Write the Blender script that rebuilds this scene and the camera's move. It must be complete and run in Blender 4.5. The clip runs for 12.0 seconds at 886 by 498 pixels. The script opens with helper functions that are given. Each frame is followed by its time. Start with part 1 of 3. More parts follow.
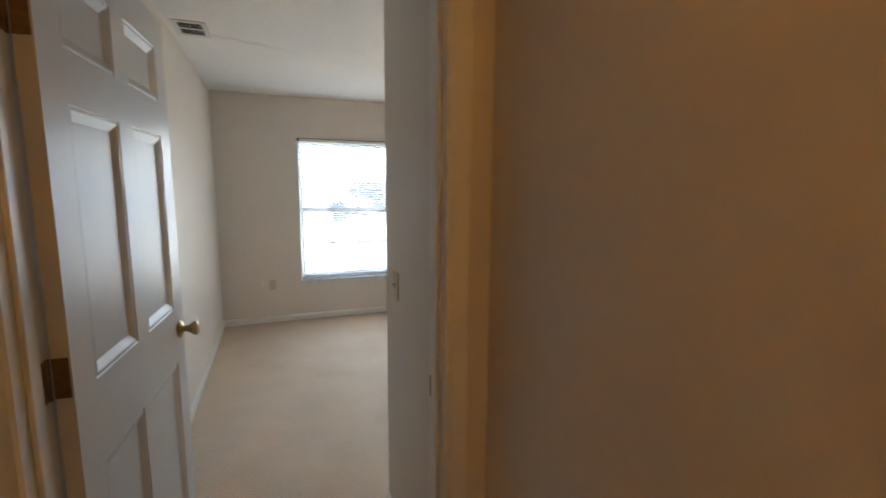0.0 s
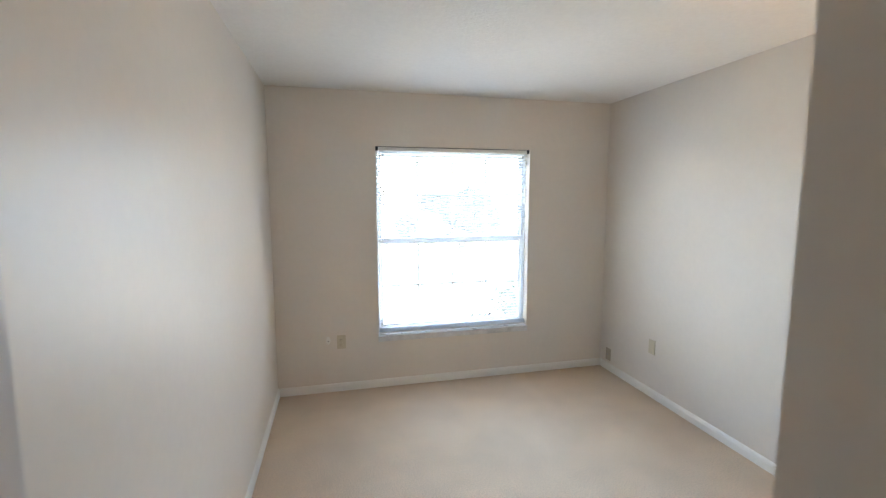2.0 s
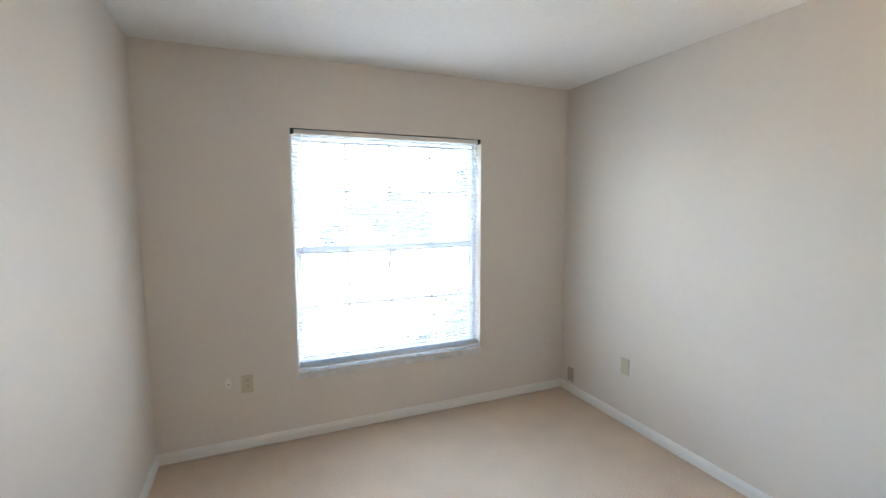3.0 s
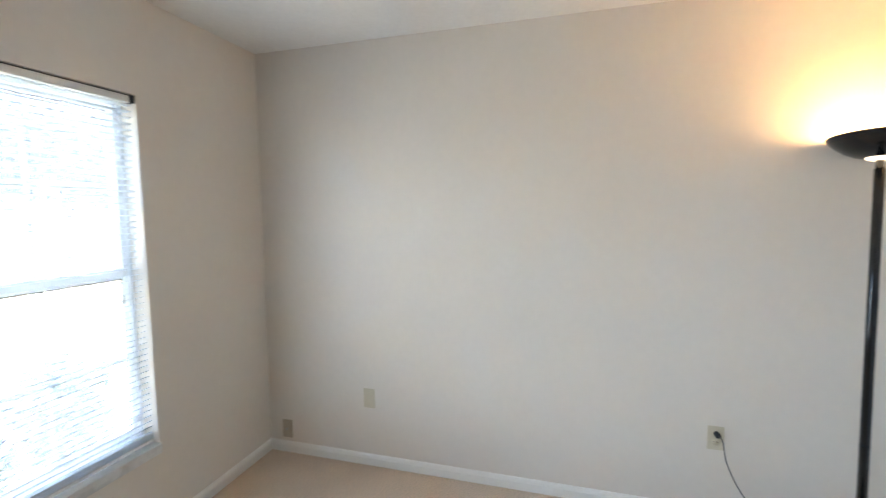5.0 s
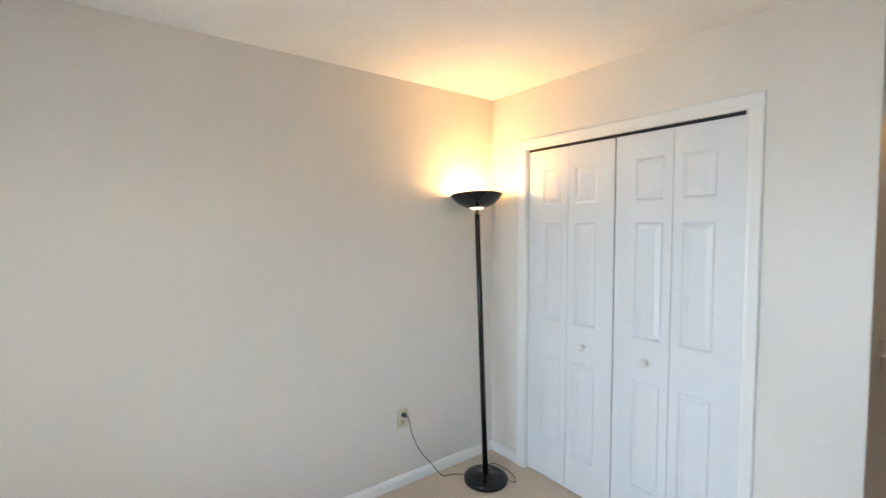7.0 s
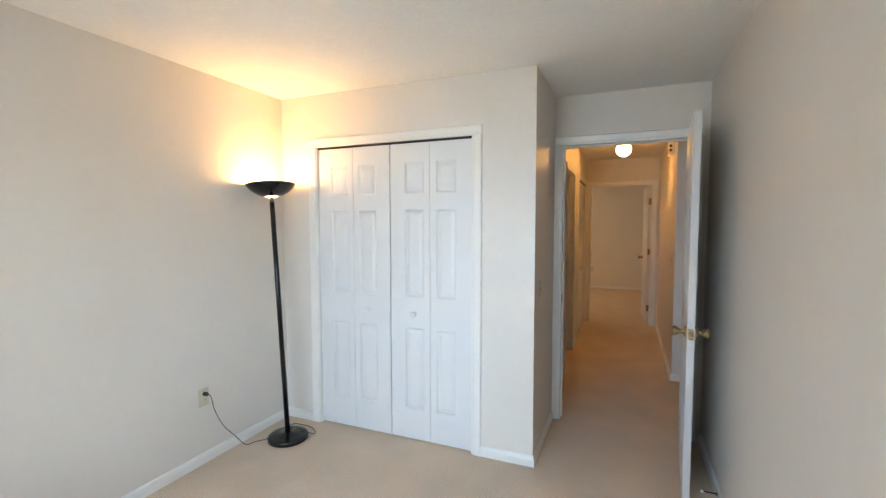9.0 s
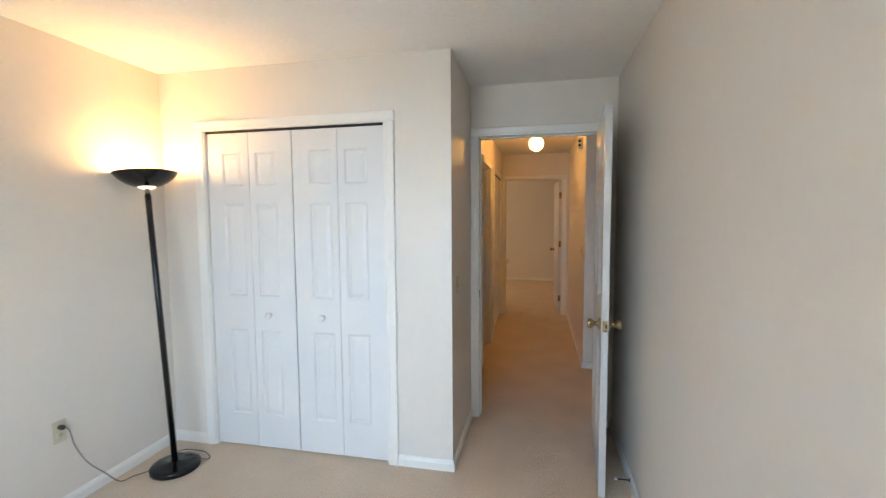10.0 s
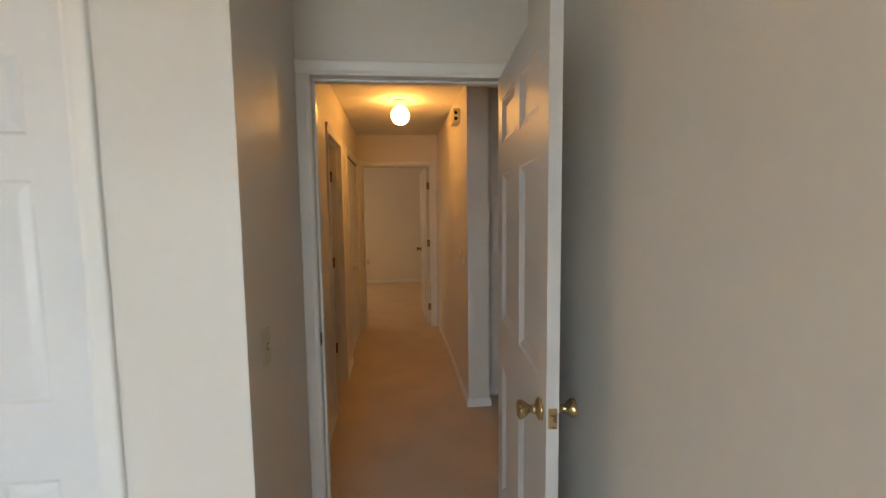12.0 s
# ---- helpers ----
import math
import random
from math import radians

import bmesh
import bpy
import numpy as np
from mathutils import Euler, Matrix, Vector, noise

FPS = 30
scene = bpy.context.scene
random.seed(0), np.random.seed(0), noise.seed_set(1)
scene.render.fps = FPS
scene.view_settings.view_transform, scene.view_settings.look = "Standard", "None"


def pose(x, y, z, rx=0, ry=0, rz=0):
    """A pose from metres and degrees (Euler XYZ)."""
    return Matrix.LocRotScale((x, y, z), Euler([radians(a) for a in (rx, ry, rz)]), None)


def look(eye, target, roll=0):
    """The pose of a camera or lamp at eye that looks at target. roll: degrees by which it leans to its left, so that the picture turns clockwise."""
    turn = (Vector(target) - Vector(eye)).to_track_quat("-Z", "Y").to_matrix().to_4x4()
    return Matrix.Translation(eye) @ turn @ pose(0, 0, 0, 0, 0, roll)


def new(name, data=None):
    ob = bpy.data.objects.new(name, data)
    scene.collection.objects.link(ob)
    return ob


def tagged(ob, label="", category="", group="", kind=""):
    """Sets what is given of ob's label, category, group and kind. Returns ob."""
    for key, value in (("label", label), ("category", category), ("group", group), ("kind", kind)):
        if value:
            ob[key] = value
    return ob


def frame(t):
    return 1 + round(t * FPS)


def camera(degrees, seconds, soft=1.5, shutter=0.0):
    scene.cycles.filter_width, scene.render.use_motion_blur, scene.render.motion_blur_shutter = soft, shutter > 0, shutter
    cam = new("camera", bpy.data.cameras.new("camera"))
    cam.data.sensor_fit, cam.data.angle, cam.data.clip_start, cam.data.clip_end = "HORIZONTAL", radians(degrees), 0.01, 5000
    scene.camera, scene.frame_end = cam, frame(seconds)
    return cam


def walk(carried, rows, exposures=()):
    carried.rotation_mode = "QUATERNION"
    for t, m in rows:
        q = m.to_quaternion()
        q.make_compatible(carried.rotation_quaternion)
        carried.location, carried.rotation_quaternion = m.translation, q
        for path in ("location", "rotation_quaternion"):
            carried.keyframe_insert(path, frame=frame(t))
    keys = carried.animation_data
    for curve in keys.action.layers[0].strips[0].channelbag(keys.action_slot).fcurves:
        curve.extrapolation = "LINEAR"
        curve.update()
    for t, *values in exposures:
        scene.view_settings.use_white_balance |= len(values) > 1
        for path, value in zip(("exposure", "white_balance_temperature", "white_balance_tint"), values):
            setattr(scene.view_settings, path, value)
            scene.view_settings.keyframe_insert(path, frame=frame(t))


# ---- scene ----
cam = camera(90.4, 12.0, soft=1.2, shutter=0.3)
PATH = [
    (0, (0.555, -1.860, 1.482), (1.265, -0.011, 1.210), 0.4),
    (0.5, (0.543, -1.555, 1.497), (0.926, 0.395, 1.270), 0.8),
    (1, (0.513, -1.154, 1.520), (0.859, 0.805, 1.320), 0.9),
    (1.5, (0.533, -0.773, 1.527), (0.908, 1.182, 1.335), 0.0),
    (2, (0.503, -0.387, 1.6), (0.967, 1.545, 1.369), -0.1),
    (2.5, (0.599, -0.043, 1.555), (1.156, 1.866, 1.343), -0.2),
    (4.5, (0.605, 1.216, 1.512), (2.329, 2.212, 1.32), 0.1),
    (5, (0.646, 1.417, 1.506), (2.56, 1.974, 1.332), -0.5),
    (5.5, (0.708, 1.608, 1.503), (2.704, 1.611, 1.376), -0.8),
    (6, (0.778, 1.8, 1.561), (2.701, 1.269, 1.432), -0.2),
    (6.5, (0.771, 1.95, 1.59), (2.548, 1.041, 1.456), -0.7),
    (7, (0.687, 2.115, 1.58), (2.284, 0.915, 1.478), -0.1),
    (7.5, (0.593, 2.273, 1.61), (1.977, 0.834, 1.504), -0.1),
    (7.7, (0.549, 2.333, 1.611), (1.84, 0.809, 1.508), -0.6),
    (9.3, (0.496, 2.672, 1.507), (1.168, 0.793, 1.383), 0.2),
    (9.5, (0.501, 2.631, 1.51), (1.109, 0.73, 1.384), 0.2),
    (10, (0.525, 2.466, 1.513), (0.945, 0.516, 1.364), -0.4),
    (10.5, (0.54, 2.215, 1.51), (0.824, 0.243, 1.334), -1.3),
    (11, (0.586, 1.923, 1.507), (0.721, -0.066, 1.346), -1.0),
    (11.5, (0.626, 1.602, 1.511), (0.525, -0.389, 1.352), -0.4),
    (12, (0.59, 1.221, 1.51), (0.387, -0.761, 1.331), -0.7),
]
EXPOSURES = [(0, 4.20, 7350, 14.5), (1.0, 4.40, 7500, 15.5), (2.5, 4.51, 6850, 14.5), (5.0, 4.56, 7000, 14.5), (6.5, 4.43, 7200, 14.5), (7.5, 4.46, 7200, 14.5), (9.5, 4.63, 7150, 14), (10.5, 4.58, 7350, 14.5), (11.5, 4.37, 8000, 15.5), (12, 4.30, 8200, 15.5)]
walk(cam, [(t, look(eye, aim, roll)) for t, eye, aim, roll in PATH], exposures=EXPOSURES)

# ---------------------------------------------------------------- plan, in metres
H = 2.44                      # ceiling height
XE, YN = 2.929, 3.235         # east and north walls of the bedroom
XC = 1.005                    # corner of the closet block
YD, YH = -0.745, -0.86        # bedroom and hall faces of the wall with the door
DX0, DX1, DZ = 0.095, 0.945, 2.082     # bedroom doorway
CX0, CX1, CZ = 1.402, 2.615, 2.06     # closet opening
WX0, WX1, WZ0, WZ1 = 0.816, 2.154, 0.425, 2.014   # window opening
HE, HW = 1.068, 0.075           # hall, east and west faces
HEND = -4.37                  # end wall of the hall
FX0, FX1 = 0.165, 1.012       # doorway at the hall's end
FARY = -7.95
DZ2 = 2.055                    # height of the other doorways

# ---------------------------------------------------------------- light
world = bpy.data.worlds.new("sky")
scene.world = world
world.use_nodes = True
sky = world.node_tree.nodes.new("ShaderNodeTexSky")
sky.sky_type = "NISHITA"
sky.sun_disc = False
sky.sun_elevation = radians(52)
sky.sun_rotation = radians(100)
background = world.node_tree.nodes["Background"]
world.node_tree.links.new(sky.outputs[0], background.inputs[0])
background.inputs[1].default_value = 0.15

sun_data = bpy.data.lights.new("sun", "SUN")
sun_data.energy, sun_data.angle, sun_data.color = 2.6, radians(0.5), (1.0, 0.95, 0.88)
new("sun", sun_data).matrix_world = look((12, -2, 15), (0, 0, 0))


def window_light(name, place, aim, width, height, energy, colour, spread=180):
    """An area lamp for a window's skylight, or for the added far-room fill."""
    data = bpy.data.lights.new(name, "AREA")
    data.shape, data.size, data.size_y, data.energy, data.color = "RECTANGLE", width, height, energy, colour
    data.spread = radians(spread)
    new(name, data).matrix_world = look(place, aim)


window_light("window_sky_light", (1.485, YN - 0.20, 1.26), (1.60, 0, 0.12), 1.26, 1.40, 0.64, (0.43, 0.69, 1.0), 90)
window_light("window_lawn_light", (1.485, YN - 0.045, 1.22), (1.485, 0, 1.22), 1.28, 1.5, 0.53, (0.66, 0.815, 1.0))
# Warm fill lamp added out of view to brighten the far room.
window_light("far_room_fill", (2.58, -6.35, 1.5), (0, -6.35, 1.2), 0.48, 0.58, 0.62, (1.0, 0.78, 0.53))

bulb_data = bpy.data.lights.new("lamp_bulb_light", "POINT")
bulb_data.energy, bulb_data.color, bulb_data.shadow_soft_size = 0.45, (1.0, 0.61, 0.25), 0.055
new("lamp_bulb_light", bulb_data).location = (2.794, 0.262, 1.768)


# ---------------------------------------------------------------- materials
def material(name, base, rough=0.5, metal=0.0, vary=0.06, scale=3.0, fine=80.0, fine_vary=0.03, bump=0.0, bump_scale=300.0,
             bump_dist=0.001, spec=0.5, rough_vary=0.05):
    """A painted or plain surface: colour that drifts at two scales, uneven gloss and fine relief."""
    m = bpy.data.materials.new(name)
    m.use_nodes = True
    nodes, links = m.node_tree.nodes, m.node_tree.links
    bsdf = nodes["Principled BSDF"]
    bsdf.inputs["Metallic"].default_value = metal
    bsdf.inputs["Specular IOR Level"].default_value = spec
    coords = nodes.new("ShaderNodeTexCoord")

    def noise_tex(s, detail):
        n = nodes.new("ShaderNodeTexNoise")
        n.inputs["Scale"].default_value, n.inputs["Detail"].default_value = s, detail
        links.new(coords.outputs["Object"], n.inputs["Vector"])
        return n.outputs["Fac"]

    def span(value, low, high):
        r = nodes.new("ShaderNodeMapRange")
        r.inputs["From Min"].default_value, r.inputs["From Max"].default_value = 0.3, 0.7
        r.inputs["To Min"].default_value, r.inputs["To Max"].default_value = low, high
        links.new(value, r.inputs["Value"])
        return r.outputs["Result"]

    big, small = noise_tex(scale, 3), noise_tex(fine, 4)
    mul = nodes.new("ShaderNodeMath")
    mul.operation = "MULTIPLY"
    links.new(span(big, 1 - vary, 1 + vary), mul.inputs[0])
    links.new(span(small, 1 - fine_vary, 1 + fine_vary), mul.inputs[1])
    tint = nodes.new("ShaderNodeMix")
    tint.data_type, tint.blend_type = "RGBA", "MULTIPLY"
    tint.inputs["Factor"].default_value = 1.0
    tint.inputs["A"].default_value = (*base, 1)
    links.new(mul.outputs[0], tint.inputs["B"])
    links.new(tint.outputs["Result"], bsdf.inputs["Base Color"])
    links.new(span(big, max(0.02, rough - rough_vary), min(1, rough + rough_vary)), bsdf.inputs["Roughness"])
    if bump:
        b = nodes.new("ShaderNodeBump")
        b.inputs["Strength"].default_value, b.inputs["Distance"].default_value = bump, bump_dist
        links.new(noise_tex(bump_scale, 3), b.inputs["Height"])
        links.new(b.outputs["Normal"], bsdf.inputs["Normal"])
    return m


def glow(name, colour, strength):
    m = bpy.data.materials.new(name)
    m.use_nodes = True
    bsdf = m.node_tree.nodes["Principled BSDF"]
    bsdf.inputs["Base Color"].default_value = (0.8, 0.8, 0.8, 1)
    bsdf.inputs["Emission Color"].default_value = (*colour, 1)
    bsdf.inputs["Emission Strength"].default_value = strength
    return m


WALL = material("eggshell_wall_paint", (0.725, 0.665, 0.595), 0.44, vary=0.03, scale=1.3, fine=25, fine_vary=0.012, bump=0.18, bump_scale=120, bump_dist=0.0008, spec=0.52)
CEILING = material("textured_ceiling_paint", (0.85, 0.83, 0.795), 0.85, vary=0.03, scale=1.1, fine=40, fine_vary=0.02, bump=0.6, bump_scale=55, bump_dist=0.003)
TRIM = material("gloss_white_trim_paint", (0.79, 0.768, 0.725), 0.34, vary=0.02, scale=4, fine=60, fine_vary=0.01, bump=0.1, bump_scale=90, bump_dist=0.0005)
CLOSET = material("white_closet_door_paint", (0.73, 0.725, 0.715), 0.36, vary=0.02, scale=3, fine=60, fine_vary=0.01, bump=0.15, bump_scale=140, bump_dist=0.0005)
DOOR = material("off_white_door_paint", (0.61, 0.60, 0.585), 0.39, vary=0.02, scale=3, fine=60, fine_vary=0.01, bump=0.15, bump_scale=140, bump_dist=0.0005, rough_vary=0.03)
CARPET = material("beige_carpet_pile", (0.68, 0.54, 0.415), 0.95, vary=0.06, scale=3.2, fine=130, fine_vary=0.16, bump=1.0, bump_scale=260, bump_dist=0.006, spec=0.1)
VINYL = material("white_window_vinyl", (0.80, 0.80, 0.80), 0.4, vary=0.02)
MARBLE = material("pale_sill_marble", (0.66, 0.66, 0.65), 0.3, vary=0.10, scale=9, fine=40, fine_vary=0.06)
SLAT = material("white_blind_slat", (0.80, 0.81, 0.82), 0.45, vary=0.02)
BLACK = material("black_lamp_enamel", (0.006, 0.006, 0.0065), 0.17, vary=0.15, scale=8, rough_vary=0.05)
RUBBER = material("dark_cord_rubber", (0.03, 0.03, 0.032), 0.6)
CORD = material("grey_cord_jacket", (0.10, 0.10, 0.10), 0.5)
BRASS = material("worn_brass", (0.45, 0.34, 0.18), 0.30, metal=1.0, vary=0.2, scale=30, rough_vary=0.1)
OLD_BRASS = material("dull_bronze_hinge", (0.27, 0.17, 0.09), 0.45, metal=0.9, vary=0.25, scale=40, rough_vary=0.1)
STEEL = material("dull_steel", (0.45, 0.45, 0.45), 0.35, metal=1.0, vary=0.1)
ALMOND = material("almond_plate_plastic", (0.59, 0.525, 0.395), 0.4, vary=0.04)
BROWN_PLATE = material("brown_plate_plastic", (0.46, 0.39, 0.30), 0.4, vary=0.05)
SLOT = material("dark_slot", (0.02, 0.018, 0.016), 0.7)
SHADOW_GAP = material("shaded_track_gap", (0.015, 0.015, 0.016), 0.6)
VENT = material("white_vent_enamel", (0.72, 0.71, 0.68), 0.5, vary=0.05)
DUCT = material("shaded_duct_hollow", (0.03, 0.03, 0.03), 0.9)
WHITE_ENAMEL = material("white_bowl_lining", (0.85, 0.84, 0.8), 0.5)
GLOBE = glow("lit_opal_globe", (1.0, 0.51, 0.135), 2.05)
LENS = glow("lit_frosted_lens", (1.0, 0.80, 0.50), 0.10)
BULB = glow("lit_halogen_tube", (1.0, 0.72, 0.38), 2.5)
GRASS = material("sunlit_lawn", (0.36, 0.36, 0.26), 0.9, vary=0.3, scale=1.5, fine=30, fine_vary=0.3, bump=0.6, bump_scale=60, bump_dist=0.02)
LEAF = material("dark_leaf", (0.042, 0.055, 0.045), 0.6, vary=0.4, scale=4)
SHRUB = material("shrub_leaf", (0.06, 0.10, 0.045), 0.55, vary=0.4, scale=12)
BARK = material("grey_bark", (0.12, 0.10, 0.08), 0.9, vary=0.3, scale=10, bump=0.7, bump_scale=30, bump_dist=0.02)


def let_light_through(m, share, colour):
    """Lets part of the daylight through; for frame and grilles it imitates glare."""
    nodes, links = m.node_tree.nodes, m.node_tree.links
    through_bsdf, mix = nodes.new("ShaderNodeBsdfTranslucent"), nodes.new("ShaderNodeMixShader")
    through_bsdf.inputs["Color"].default_value = (*colour, 1)
    mix.inputs[0].default_value = share
    links.new(nodes["Principled BSDF"].outputs[0], mix.inputs[1])
    links.new(through_bsdf.outputs[0], mix.inputs[2])
    links.new(mix.outputs[0], nodes["Material Output"].inputs["Surface"])


let_light_through(SLAT, 0.75, (0.88, 0.92, 0.95))
# The frame glows from behind in place of glare washing over it.
let_light_through(VINYL, 0.42, (0.84, 0.88, 0.91))
# Grilles get the same added glow, so their room side isn't dark.
MUNTIN = material("thin_white_grille", (0.80, 0.82, 0.84), 0.4, vary=0.02)
let_light_through(MUNTIN, 0.37, (0.86, 0.93, 0.96))
# Added panel that filters the sky's blue out of the far room.
SKY_PANEL = material("cream_sky_panel", (0.70, 0.60, 0.45), 0.9)
let_light_through(SKY_PANEL, 0.5, (0.75, 0.58, 0.38))

GLASS = bpy.data.materials.new("window_glass")
GLASS.use_nodes = True
glass_bsdf = GLASS.node_tree.nodes["Principled BSDF"]
glass_bsdf.inputs["Transmission Weight"].default_value = 1.0
glass_bsdf.inputs["Roughness"].default_value = 0.0
glass_bsdf.inputs["IOR"].default_value = 1.45
# A bluish translucent share imitates the veil of lens glare over the panes.
glare_veil = GLASS.node_tree.nodes.new("ShaderNodeBsdfTranslucent")
glare_veil.inputs["Color"].default_value = (0.86, 0.93, 1.0, 1)
veil_mix = GLASS.node_tree.nodes.new("ShaderNodeMixShader")
veil_mix.inputs[0].default_value = 0.085
GLASS.node_tree.links.new(glass_bsdf.outputs[0], veil_mix.inputs[1])
GLASS.node_tree.links.new(glare_veil.outputs[0], veil_mix.inputs[2])
GLASS.node_tree.links.new(veil_mix.outputs[0], GLASS.node_tree.nodes["Material Output"].inputs["Surface"])



def ceiling_smudge(m, start, angle, length):
    """A faint dirty streak that runs away from the air register."""
    nodes, links = m.node_tree.nodes, m.node_tree.links
    coords = nodes.new("ShaderNodeTexCoord")
    shift = nodes.new("ShaderNodeVectorMath")
    shift.operation = "SUBTRACT"
    shift.inputs[1].default_value = (*start, 0)
    turn = nodes.new("ShaderNodeVectorRotate")
    turn.rotation_type = "Z_AXIS"
    turn.inputs["Angle"].default_value = -radians(angle)
    wobble = nodes.new("ShaderNodeTexNoise")
    wobble.inputs["Scale"].default_value, wobble.inputs["Detail"].default_value = 9.0, 4.0
    split = nodes.new("ShaderNodeSeparateXYZ")
    links.new(coords.outputs["Object"], shift.inputs[0])
    links.new(shift.outputs[0], turn.inputs["Vector"])
    links.new(coords.outputs["Object"], wobble.inputs["Vector"])
    links.new(turn.outputs[0], split.inputs[0])

    def math_node(op, a, b):
        n = nodes.new("ShaderNodeMath")
        n.operation = op
        for k, v in enumerate((a, b)):
            if isinstance(v, float):
                n.inputs[k].default_value = v
            else:
                links.new(v, n.inputs[k])
        return n.outputs[0]

    def fade(value, a, b):
        n = nodes.new("ShaderNodeMapRange")
        n.interpolation_type = "SMOOTHSTEP"
        n.inputs["From Min"].default_value, n.inputs["From Max"].default_value = a, b
        links.new(value, n.inputs["Value"])
        return n.outputs["Result"]

    across = math_node("ADD", split.outputs["Y"], math_node("MULTIPLY", math_node("SUBTRACT", wobble.outputs["Fac"], 0.5), 0.10))
    band = fade(math_node("ABSOLUTE", across, 0.0), 0.05, 0.0)
    along = math_node("MULTIPLY", fade(split.outputs["X"], -0.02, 0.03), fade(split.outputs["X"], length, length * 0.35))
    amount = math_node("MULTIPLY", math_node("MULTIPLY", band, along), 0.20)
    bsdf = nodes["Principled BSDF"]
    before = bsdf.inputs["Base Color"].links[0].from_socket
    mix = nodes.new("ShaderNodeMix")
    mix.data_type, mix.blend_type = "RGBA", "MIX"
    mix.inputs["B"].default_value = (0.30, 0.27, 0.22, 1)
    links.new(amount, mix.inputs["Factor"])
    links.new(before, mix.inputs["A"])
    links.new(mix.outputs["Result"], bsdf.inputs["Base Color"])


ceiling_smudge(CEILING, (0.225, 1.42), 21, 0.65)


# ---------------------------------------------------------------- mesh helpers
def box(bm, a, b, bevel=0.0, segments=1):
    """Adds a box from corner a to corner b."""
    made = bmesh.ops.create_cube(bm, size=1.0)["verts"]
    for v in made:
        v.co = Vector([(a[i] + b[i]) / 2 + v.co[i] * (b[i] - a[i]) for i in range(3)])
    if bevel:
        edges = {e for v in made for e in v.link_edges}
        bmesh.ops.bevel(bm, geom=list(edges), offset=bevel, segments=segments, profile=0.7, affect="EDGES")
    return bm


def boxed(a, b, bevel=0.0, segments=1):
    return box(bmesh.new(), a, b, bevel, segments)


def lathe(bm, profile, seg=32, m=None):
    """Adds the surface that a profile of (radius, height) sweeps round z, moved by m."""
    m = m or Matrix()
    rings = []
    for r, z in profile:
        if r < 1e-6:
            rings.append([bm.verts.new(m @ Vector((0, 0, z)))])
        else:
            rings.append([bm.verts.new(m @ Vector((r * math.cos(2 * math.pi * k / seg), r * math.sin(2 * math.pi * k / seg), z))) for k in range(seg)])
    for a, b in zip(rings, rings[1:]):
        for k in range(seg):
            q = [a[k % len(a)], a[(k + 1) % len(a)], b[(k + 1) % len(b)], b[k % len(b)]]
            q = list(dict.fromkeys(q))
            if len(q) > 2:
                f = bm.faces.new(q)
                f.smooth = True
    bmesh.ops.recalc_face_normals(bm, faces=bm.faces)
    return bm


def tube(bm, points, radius, seg=8):
    """Adds a round rope along points."""
    pts = [Vector(p) for p in points]
    rings = []
    for i, p in enumerate(pts):
        d = (pts[min(i + 1, len(pts) - 1)] - pts[max(i - 1, 0)]).normalized()
        side = d.cross(Vector((0, 0, 1)))
        if side.length < 0.05:
            side = d.cross(Vector((1, 0, 0)))
        side.normalize()
        up = side.cross(d)
        rings.append([bm.verts.new(p + radius * (math.cos(2 * math.pi * k / seg) * side + math.sin(2 * math.pi * k / seg) * up)) for k in range(seg)])
    for a, b in zip(rings, rings[1:]):
        for k in range(seg):
            bm.faces.new((a[k], a[(k + 1) % seg], b[(k + 1) % seg], b[k])).smooth = True
    bm.faces.new(rings[0])
    bm.faces.new(rings[-1])
    bmesh.ops.recalc_face_normals(bm, faces=bm.faces)
    return bm


def curve_points(control, n=12):
    """Points of a smooth line through the control points."""
    c = [Vector(p) for p in control]
    c = [2 * c[0] - c[1]] + c + [2 * c[-1] - c[-2]]
    out = []
    for p0, p1, p2, p3 in zip(c, c[1:], c[2:], c[3:]):
        for k in range(n):
            u = k / n
            out.append(0.5 * ((2 * p1) + (p2 - p0) * u + (2 * p0 - 5 * p1 + 4 * p2 - p3) * u * u + (3 * p1 - p0 - 3 * p2 + p3) * u ** 3))
    return out + [c[-2]]


def mesh_object(name, bm, mat):
    me = bpy.data.meshes.new(name)
    bmesh.ops.recalc_face_normals(bm, faces=bm.faces)
    bm.to_mesh(me)
    bm.free()
    me.materials.append(mat)
    return new(name, me)


def part(name, bm, mat, parent, label=""):
    """Links a bmesh as one mesh under a thing or under a part."""
    ob = mesh_object(name, bm, mat)
    ob.parent = parent
    return tagged(ob, label)


def same_part(ob, parent, place):
    """Another part that shares ob's mesh."""
    twin = new(ob.name.split(".")[0], ob.data)
    twin.parent, twin.location = parent, place
    return twin


def thing(name, m, label, category, group="", kind=""):
    ob = new(name)
    ob.matrix_world = m
    ob.empty_display_size = 0.05
    return tagged(ob, label, category, group, kind)


def structure(name, bm, mat, label, category):
    return tagged(mesh_object(name, bm, mat), label, category, kind="structure")


